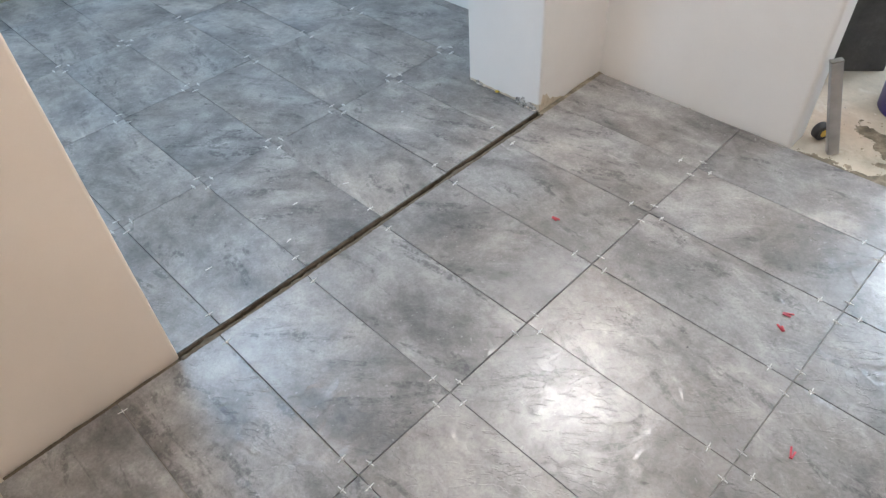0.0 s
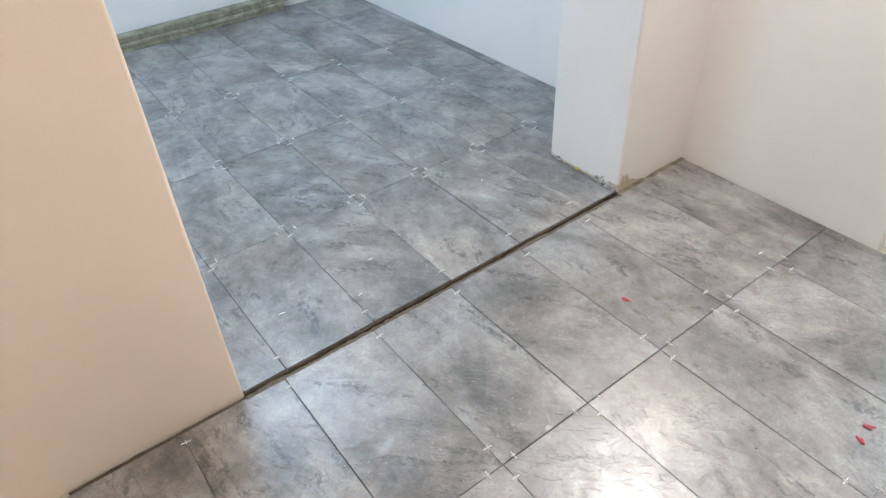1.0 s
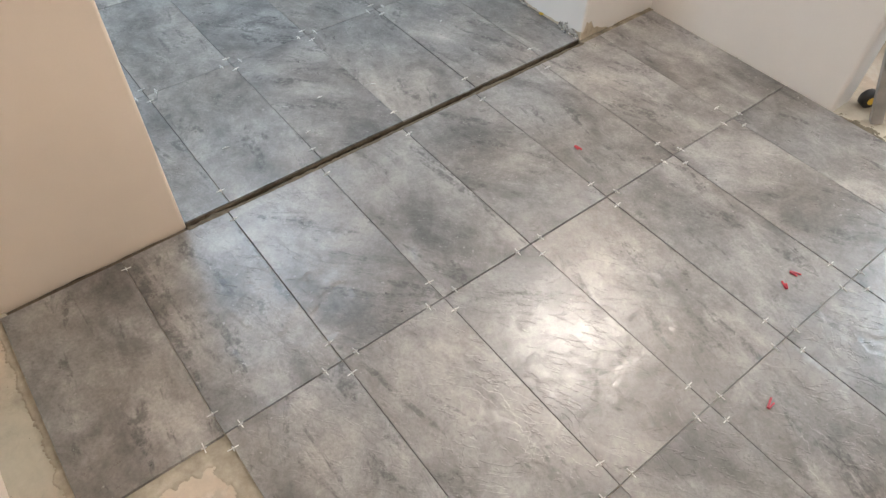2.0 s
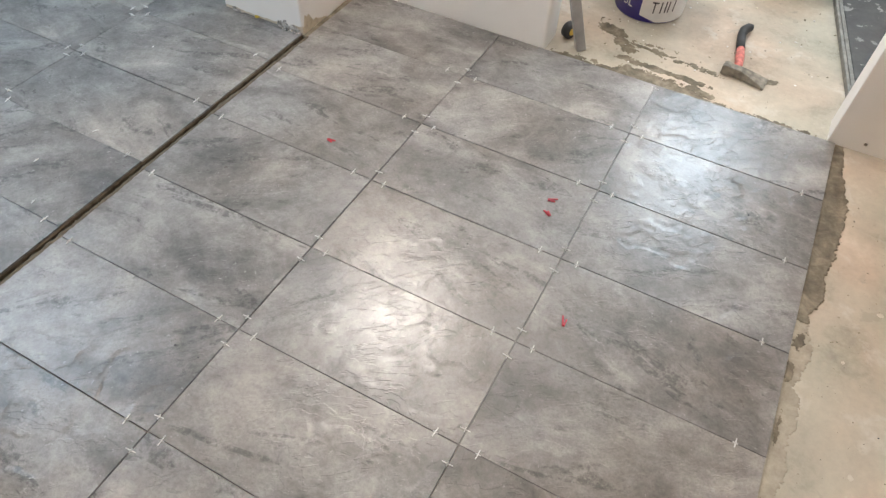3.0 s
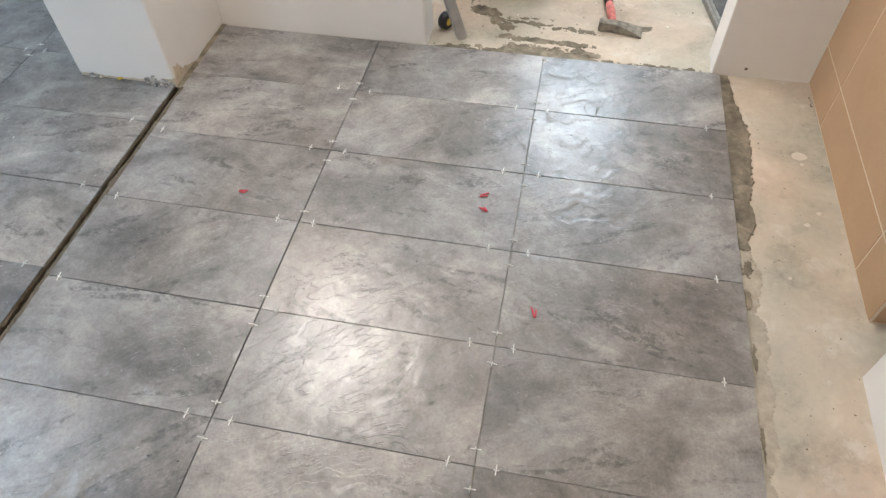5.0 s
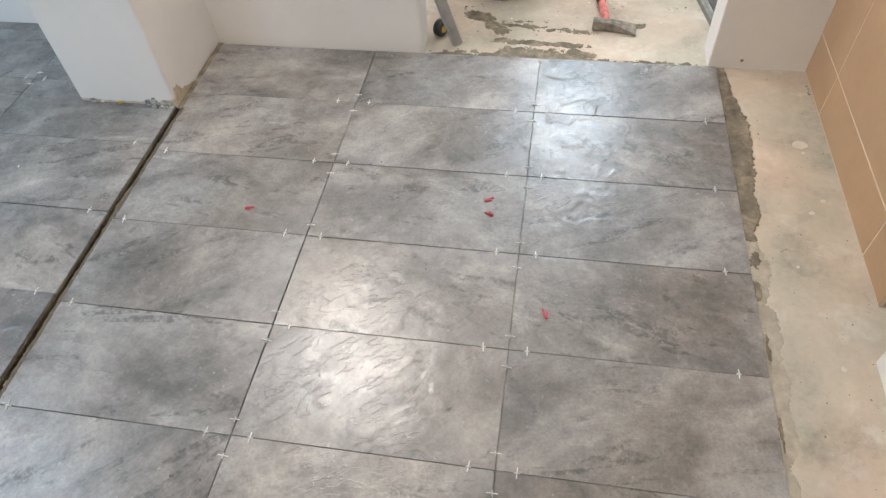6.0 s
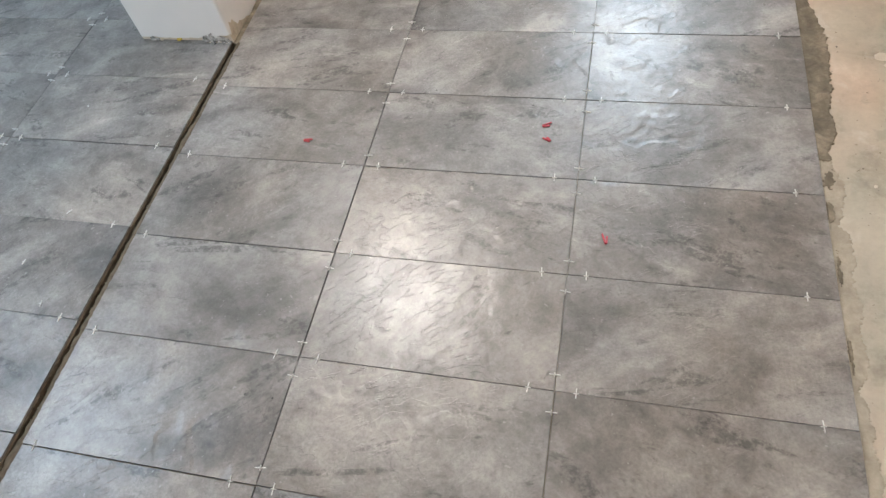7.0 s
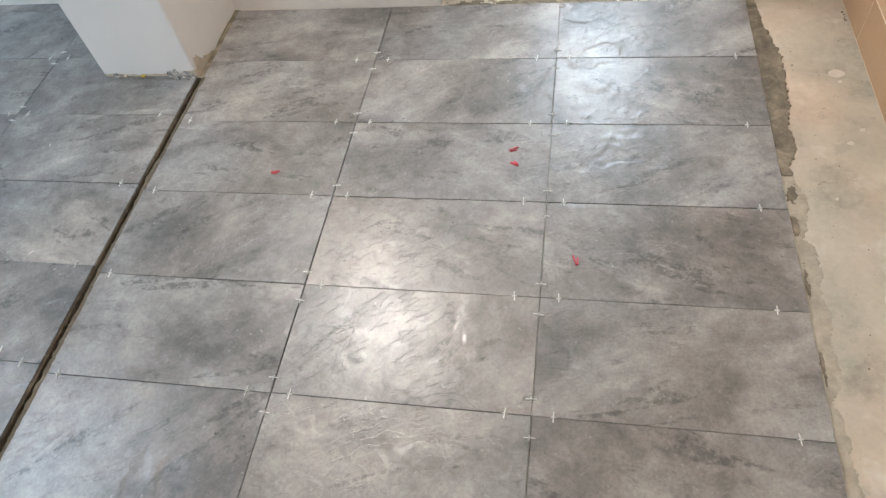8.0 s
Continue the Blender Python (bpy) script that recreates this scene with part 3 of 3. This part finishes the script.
def patch(name, x0, x1, y0, y1, field, mat, label, step=0.0028, thick=0.003):
    """A thin ragged layer on the screed wherever field(x, y) is above zero."""
    nx, ny = int((x1 - x0) / step), int((y1 - y0) / step)
    keep = [[field(x0 + (i + 0.5) * step, y0 + (j + 0.5) * step) for j in range(ny)] for i in range(nx)]
    verts, faces, index = [], [], {}

    def at(i, j):
        if (i, j) not in index:
            near = [keep[a][b] if 0 <= a < nx and 0 <= b < ny else -1 for a in (i - 1, i) for b in (j - 1, j)]
            jitter = 0.8 * step
            x, y = x0 + i * step, y0 + j * step
            h = BED - 0.0008 if min(near) <= 0 else BED + thick * (0.7 + 0.5 * noise.noise(Vector((x, y, 2)) * 45))
            index[i, j] = len(verts)
            verts.append((x + jitter * noise.noise(Vector((x, y, 5)) * 900), y + jitter * noise.noise(Vector((x, y, 7)) * 900), h))
        return index[i, j]

    for i in range(nx):
        for j in range(ny):
            if keep[i][j] > 0:
                faces.append((at(i, j), at(i + 1, j), at(i + 1, j + 1), at(i, j + 1)))
    data = bpy.data.meshes.new(name)
    data.from_pydata(verts, [], faces)
    data.materials.append(mat)
    for f in data.polygons:
        f.use_smooth = True
    return tagged(new(name, data), label, "adhesive", kind="structure")


def lerp_table(table):
    def f(u):
        for (u0, v0), (u1, v1) in zip(table, table[1:]):
            if u <= u1:
                return v0 + (v1 - v0) * (u - u0) / (u1 - u0)
        return table[-1][1]
    return f


def ellipse(cx, cy, rx, ry, turn, seed, rough=0.6):
    c, sn = math.cos(radians(turn)), math.sin(radians(turn))

    def f(x, y):
        u, v = ((x - cx) * c + (y - cy) * sn) / rx, (-(x - cx) * sn + (y - cy) * c) / ry
        return 1 - math.hypot(u, v) + rough * ragged(x, y, seed)
    return f


EDGE = [(-0.80, 1.236), (-0.255, 1.236), (-0.209, 1.222), (-0.168, 1.245), (-0.10, 1.248), (-0.063, 1.241), (-0.018, 1.258), (0.055, 1.249), (0.184, 1.255), (0.216, 1.236), (0.299, 1.258),
        (0.347, 1.262), (0.374, 1.248), (0.402, 1.238), (0.463, 1.234), (0.519, 1.264), (0.595, 1.256), (0.713, 1.270), (0.815, 1.276), (0.908, 1.281), (0.977, 1.265), (1.078, 1.248), (1.193, 1.236), (1.22, 1.234)]
strip = lerp_table(EDGE)
patch("adhesive_edge", 1.19, 1.33, 0.40, 1.214, lambda x, y: min(strip(y) - x, 0.9 * (y - 0.42)) + 0.014 * ragged(x, y * 1.6, 1.0), MORTAR, "grey-brown tile adhesive squeezed out along the tiling", 0.0016, 0.005)
patch("adhesive_film", 1.19, 1.33, -0.80, 0.50, lambda x, y: min(strip(y) - x, 0.9 * (0.45 - y)) + 0.016 * ragged(x, y * 1.6, 9.0), THIN_MORTAR, "thin scraped film of pale adhesive along the tiling", 0.0018, 0.002)
for k, (x, y, rx, ry, turn) in enumerate(((1.215, 0.25, 0.055, 0.010, 85), (1.217, 0.10, 0.05, 0.006, 90), (1.225, 0.36, 0.03, 0.014, 70), (1.214, -0.14, 0.06, 0.005, 90), (1.30, 0.40, 0.014, 0.004, 30))):
    patch("adhesive_smear", x - 0.08, x + 0.08, y - 0.08, y + 0.08, ellipse(x, y, rx, ry, turn, 50.0 + k, 1.5), MORTAR, "dark lump of dried adhesive beside the tiling", 0.0022, 0.0035)
th = lerp_table([(0, 1.235), (0.12, 1.25), (0.22, 1.245), (0.28, 1.285), (0.45, 1.28), (0.55, 1.262), (0.62, 1.222), (1, 1.215)])
patch("adhesive_threshold", 0.19, 1.18, 1.195, 1.36, lambda x, y: th((x - 0.20) / 0.98) - y + 0.042 * ragged(x, y * 1.5, 2.0), MORTAR, "ragged grey-brown adhesive at the threshold", 0.0020, 0.004)
patch("adhesive_edge", -0.64, 0.02, -1.282, -1.19, lambda x, y: y + 1.228 + 0.016 * ragged(x, y, 5.0), THIN_MORTAR, "pale adhesive along the last tile", 0.003, 0.004)
patch("adhesive_notch", -0.02, 0.62, -1.282, -0.89, lambda x, y: max(y + 0.955, 0.045 - x) + 0.026 * ragged(x, y, 6.0), THIN_MORTAR, "adhesive in the untiled notch", 0.004, 0.004)


for k, (x, y, rx, ry, turn) in enumerate(((0.345, 1.49, 0.075, 0.036, -40), (0.425, 1.415, 0.075, 0.026, -38), (0.60, 1.42, 0.16, 0.012, -6), (0.74, 1.40, 0.06, 0.010, -5),
                                          (0.53, 1.46, 0.06, 0.009, 5), (0.93, 1.45, 0.05, 0.022, 20), (0.60, 1.315, 0.15, 0.020, -3), (0.755, 1.262, 0.05, 0.020, -10), (1.05, 1.225, 0.09, 0.012, 0))):
    r = rx * 1.5
    f = ellipse(x, y, rx, ry, turn, 3.0 + k * 1.7, 0.95 if ry > 0.015 else 3.2)
    patch("adhesive_smear", x - r, x + r, y - rx * 1.2, y + rx * 1.2, f, MORTAR, "smear of dried tile adhesive on the screed", 0.0028, 0.002)


def blot(name, where, rx, ry, turn, mat, label, seed, rough=0.5, thick=0.003):
    return patch(name, where[0] - 1.6 * rx, where[0] + 1.6 * rx, where[1] - 1.6 * rx, where[1] + 1.6 * rx, ellipse(*where, rx, ry, turn, seed, rough), mat, label, 0.002, thick)


for k, (x, y, r) in enumerate(((1.419, 0.836, 0.024), (1.40, 0.55, 0.010), (1.44, 0.60, 0.009), (1.42, 0.80, 0.008), (1.33, 0.35, 0.007), (1.38, 0.05, 0.008))):
    blot("plaster_drop", (x, y), r, r * 0.8, 20 * k, PALE, "pale drop of dried plaster on the screed", 30.0 + k, 0.25, 0.0015)

# loose rubble on the screed and at the pier's foot
rubble = random.Random(11)


def chip(x, y, z, size, mat, label):
    bm = bmesh.new()
    bmesh.ops.create_icosphere(bm, subdivisions=1, radius=size)
    for v in bm.verts:
        v.co = Vector((v.co.x * rubble.uniform(0.5, 1.5), v.co.y * rubble.uniform(0.5, 1.2), v.co.z * rubble.uniform(0.3, 0.7)))
    ob = new("rubble_chip", mesh("rubble_chip", bm, mat))
    ob.matrix_world = pose(x, y, z + size * 0.25, 0, 0, rubble.uniform(0, 180))
    tagged(ob, "small chip of plaster or adhesive on the floor", "chip", "rubble chips")


for k in range(120):
    chip(rubble.uniform(0.30, 1.14), rubble.uniform(1.30, 2.05), BED, rubble.uniform(0.0015, 0.0055), rubble.choice((MORTAR, PLASTER, LIGHT_MORTAR, CORE)), "")
for k in range(40):
    chip(rubble.uniform(1.27, 1.48), rubble.uniform(-0.55, 1.18), BED, rubble.uniform(0.001, 0.003), rubble.choice((MORTAR, LIGHT_MORTAR, DARK)), "")
for k in range(26):
    chip(rubble.uniform(-0.74, -0.632), rubble.uniform(0.806, 0.826), 0.002, rubble.uniform(0.0015, 0.0045), rubble.choice((MORTAR, PLASTER, CORE, DARK)), "")
for k in range(6):
    chip(rubble.uniform(1.484, 1.494), rubble.uniform(1.07, 1.15), BED, rubble.uniform(0.002, 0.005), rubble.choice((MORTAR, DARK)), "")
for k in range(14):
    chip(rubble.uniform(-0.60, 0.17), 1.2135 + rubble.uniform(-0.002, 0.002), -0.004, rubble.uniform(0.0015, 0.0035), rubble.choice((MORTAR, PLASTER, CORE)), "")
for x, y in ((1.02, 0.73), (0.73, 0.80), (-0.10, -0.41), (-0.03, -0.41), (0.36, 0.22), (0.15, 0.62)):
    chip(x, y, 0.0, 0.0028, DARK, "")
chip(-0.83, 0.822, 0.006, 0.010, YELLOW, "")
chip(-0.90, 0.822, 0.004, 0.010, CORE, "")

# ---- tiling ----
PW, PH, JOINT_W = 0.603, 0.302, 0.0022


def tile_data(w, h, seed):
    """One tile with eased top arrises, its origin in the middle of its top."""
    bm = bmesh.new()
    e = 0.0005
    lo = [bm.verts.new((sx * w / 2, sy * h / 2, -0.009)) for sx, sy in ((-1, -1), (1, -1), (1, 1), (-1, 1))]
    mid = [bm.verts.new((v.co.x, v.co.y, -e)) for v in lo]
    top = [bm.verts.new((v.co.x - math.copysign(e, v.co.x), v.co.y - math.copysign(e, v.co.y), 0)) for v in lo]
    for a, b in ((lo, mid), (mid, top)):
        for k in range(4):
            bm.faces.new((a[k], a[(k + 1) % 4], b[(k + 1) % 4], b[k]))
    bm.faces.new(top)
    bm.faces.new(lo[::-1])
    return mesh("tile", bm, TILE)


def lay(data, x, y, z, parent, rnd):
    ob = new("tile", data)
    ob.parent = parent
    ob.matrix_world = pose(x + rnd.uniform(-1, 1) * 0.0007, y + rnd.uniform(-1, 1) * 0.0007, z + rnd.uniform(-1, 1) * 0.0005,
                           rnd.uniform(-0.07, 0.07), rnd.uniform(-0.05, 0.05), rnd.choice((0, 180)) + rnd.uniform(-0.06, 0.06))
    return ob


rnd = random.Random(4)
FULL = tile_data(PW - JOINT_W, PH - JOINT_W, 0)
for col, last in ((0, 8), (1, 7), (2, 7)):
    for row in range(last):
        lay(FULL, -0.3015 + PW * col, 1.208 - PH * (row + 0.5), 0, floor, rnd)
D1, LY = -1.2320, 0.3255
LEFT = tile_data(0.6043, 0.3018, 3)
for col in range(4):
    for row in range(-8, 4):
        y = LY + 0.3035 * (row + 0.5)
        x = D1 + 0.3015 - 0.606 * col
        if y - 0.15 < -2.2 or y + 0.15 > 1.31 or (y < -0.87 and col == 0):
            continue
        lay(LEFT, x, y, 0.002, floor, rnd)
CUT = tile_data(0.42, PH - JOINT_W, 1)
for row in range(-6, 4):
    lay(CUT, D1 - 3 * 0.606 - 0.21 - 0.003, LY + 0.3035 * (row + 0.5), 0.002, floor, rnd)
TOP = tile_data(PW - JOINT_W, 0.05, 2)
for col in range(1, 4):
    lay(TOP, D1 + 0.3015 - 0.606 * col, LY + 0.3035 * 3 + 0.0267, 0.002, floor, rnd)
structure("joint_bed", merge(box_bm(-0.651, -0.630, -2.4, 3.7, -0.15, BED), box_bm(-0.6035, -0.589, -1.211, 3.7, -0.15, BED), box_bm(-0.630, -0.604, -0.722, 0.822, -0.15, -0.026)), JOINT, "dark open movement joint between the rooms", "joint")
structure("joint_fill", box_bm(-0.630, -0.6035, -1.211, -0.722, -0.15, -0.014), JOINT, "joint filled with adhesive along the wall", "joint")
structure("joint_fill", box_bm(-0.630, -0.6035, 0.822, 3.7, -0.15, -0.004), MORTAR, "joint filled with dry adhesive at the pier", "joint")


def joint_bank():
    """Ragged adhesive squeezed up the side of the open joint."""
    bm = bmesh.new()
    prev = None
    for k in range(601):
        y = -0.72 + 1.542 * k / 600
        w = 0.0080 + 0.0105 * noise.noise(Vector((0, y * 7, 1))) + 0.005 * noise.noise(Vector((0, y * 40, 3))) + 0.002 * noise.noise(Vector((0, y * 140, 5)))
        w = max(0.002, min(0.019, w))
        drop = 0.002 + 0.003 * noise.noise(Vector((2, y * 30, 1)))
        film = 0.006 + 0.004 * noise.noise(Vector((4, y * 14, 1))) + 0.003 * noise.noise(Vector((4, y * 70, 6)))
        row = [bm.verts.new(c) for c in ((GAP_R + 0.003 + max(0.0005, film), y, -0.0002), (GAP_R + 0.004, y, 0.0009), (GAP_R - 0.4 * w, y, -0.001 - 0.3 * drop), (GAP_R - w, y, -0.003 - drop), (GAP_R - w - 0.001, y, -0.026))]
        if prev:
            for a, b, c, d in zip(prev, prev[1:], row[1:], row):
                bm.faces.new((a, b, c, d))
        prev = row
    bmesh.ops.recalc_face_normals(bm, faces=bm.faces[:])
    return bm


def far_bank():
    """Adhesive that squeezed out under the tiles on the far side of the open joint."""
    bm, prev = bmesh.new(), None
    for k in range(601):
        y = -0.72 + 1.542 * k / 600
        w = 0.0025 + 0.005 * noise.noise(Vector((8, y * 8, 1))) + 0.003 * noise.noise(Vector((8, y * 45, 3))) + 0.002 * noise.noise(Vector((8, y * 150, 5)))
        w = max(0.0008, min(0.012, w))
        drop = 0.006 + 0.004 * noise.noise(Vector((9, y * 35, 1)))
        row = [bm.verts.new(c) for c in ((GAP_L - 0.001, y, -0.002), (GAP_L + 0.35 * w, y, -0.003 - 0.35 * drop), (GAP_L + w, y, -0.002 - drop), (GAP_L, y, -0.026))]
        if prev:
            for a, b, c, d in zip(prev, prev[1:], row[1:], row):
                bm.faces.new((a, d, c, b))
        prev = row
    return bm


structure("joint_adhesive_far", far_bank(), BANK, "brown adhesive squeezed out into the open joint", "adhesive")
structure("joint_adhesive", joint_bank(), BANK, "ragged brown adhesive in the open joint", "adhesive")
# crumbs along the open joint
for k in range(110):
    y = -0.70 + 1.5 * rnd.random()
    s = rnd.uniform(0.002, 0.007)
    bm = bmesh.new()
    bmesh.ops.create_icosphere(bm, subdivisions=1, radius=s)
    for v in bm.verts:
        v.co *= rnd.uniform(0.6, 1.2)
    ob = new("crumb", mesh("crumb", bm, LIGHT_MORTAR if k % 3 else JOINT))
    ob.matrix_world = pose(rnd.uniform(GAP_L, GAP_R), y, -0.026 + s * 0.6)
    tagged(ob, "small crumb of adhesive in the open joint", "crumb", "crumbs in the joint")


# ---- spacers, wedges and crumbs on the tiles ----
def spacer_data():
    """A standing cross spacer: a bar across the joint and an upright arm in it."""
    return mesh("tile_spacer", merge(box_bm(-0.0012, 0.0012, -0.0128, 0.0128, 0.0003, 0.0028, 0.0004), box_bm(-0.0011, 0.0011, -0.0012, 0.0012, -0.008, 0.006, 0.0003),
                                     box_bm(-0.006, 0.006, -0.0011, 0.0011, -0.003, 0.002, 0.0003)), SPACER)


SPACER_DATA = spacer_data()


def spacer(x, y, turn, z=0.0):
    if rnd.random() < 0.06:
        return
    ob = new("tile_spacer", SPACER_DATA)
    ob.matrix_world = pose(x + rnd.uniform(-1, 1) * 0.004, y + rnd.uniform(-1, 1) * 0.0004, z, rnd.uniform(-9, 9), rnd.uniform(-9, 9), turn + rnd.uniform(-7, 7))
    tagged(ob, "white plastic cross spacer standing in the joint", "spacer", "tile spacers")


for row in range(1, 8):
    y = 1.208 - PH * row
    spacer(-0.565, y, 0)
    for col in (0, 1):
        if row > 6 and col:
            continue
        x = PW * col
        spacer(x - 0.062, y, 0), spacer(x + 0.043, y, 0)
        spacer(x, y + 0.038, 90), spacer(x, y - 0.049, 90)
    if row < 7:
        spacer(1.140, y, 0)
spacer(PW, 1.185, 90)
for row in range(-3, 3):
    y = LY + 0.3035 * row
    if y > -0.7:
        spacer(-0.685, y, 0, 0.002)
    for col in range(3):
        x = D1 - 0.606 * col - 0.0015
        spacer(x - 0.035, y, 0, 0.002), spacer(x + 0.040, y, 0, 0.002)
        if col == 0 or row < 0:
            spacer(x, y + 0.034, 90, 0.002), spacer(x, y - 0.034, 90, 0.002)


def wedge(x, y, turn, length=0.026):
    """A snapped-off wedge: two ribs that run together at the thick end, one of them broken short."""
    ribs = []
    for side, reach in ((1, 1.0), (-1, 0.72)):
        rib = box_bm(-length / 2, length * (reach - 0.5), -0.0022, 0.0022, 0, 0.0058, 0.0007)
        for v in rib.verts:
            if v.co.x > 0:
                v.co.z *= 0.5
        rib.transform(Matrix.Translation((-length / 2, side * 0.0012, 0)) @ Matrix.Rotation(radians(9 * side), 4, "Z") @ Matrix.Translation((length / 2, 0, 0)))
        ribs.append(rib)
    bm = merge(*ribs)
    ob = tagged(new("levelling_wedge", mesh("levelling_wedge", bm, RED)), "small red plastic levelling wedge lying on a tile", "wedge", "red wedges")
    ob.matrix_world = pose(x, y, 0.0005, 0, 0, turn)


wedge(-0.199, 0.384, 4), wedge(0.502, 0.494, 25, 0.03), wedge(0.507, 0.440, 140, 0.026), wedge(0.686, 0.114, 100, 0.032)
for x, y in ((-0.844, -0.49), (-0.845, 0.052), (-0.89, -0.13), (-0.76, -0.25), (-1.02, 0.48)):
    long = rnd.uniform(0.004, 0.011)
    bm = merge(box_bm(-long, long, -0.0014, 0.0014, 0, 0.0024, 0.0004), box_bm(-0.0012, 0.0012, -0.002, 0.004, 0.0001, 0.0026, 0.0004))
    ob = tagged(new("plastic_chip", mesh("plastic_chip", bm, SPACER)), "broken white bit of a tile spacer", "chip", "white chips")
    ob.matrix_world = pose(x, y, 0.0025, 0, 0, rnd.uniform(0, 180))
for k, (y, z) in enumerate(((-0.099, 0.03), (-0.132, 0.02), (-0.158, 0.006))):
    bm = lathe([(0.004, 0), (0.0045, 0.001), (0.003, 0.0015)], 12)
    ob = tagged(new("screw_head", mesh("screw_head", bm, STEEL)), "small dull screw in the white wall", "screw", "screws in the wall")
    ob.matrix_world = pose(1.4555, y, z, 0, -90, 0)
ob = tagged(new("screw_head", mesh("screw_head", lathe([(0.005, 0), (0.0055, 0.001), (0.003, 0.0025)], 12), STEEL)), "small rusty screw low in the white wall", "screw", "screws in the wall")
ob.matrix_world = pose(1.285, 1.2175, 0.022, 90, 0, 0)
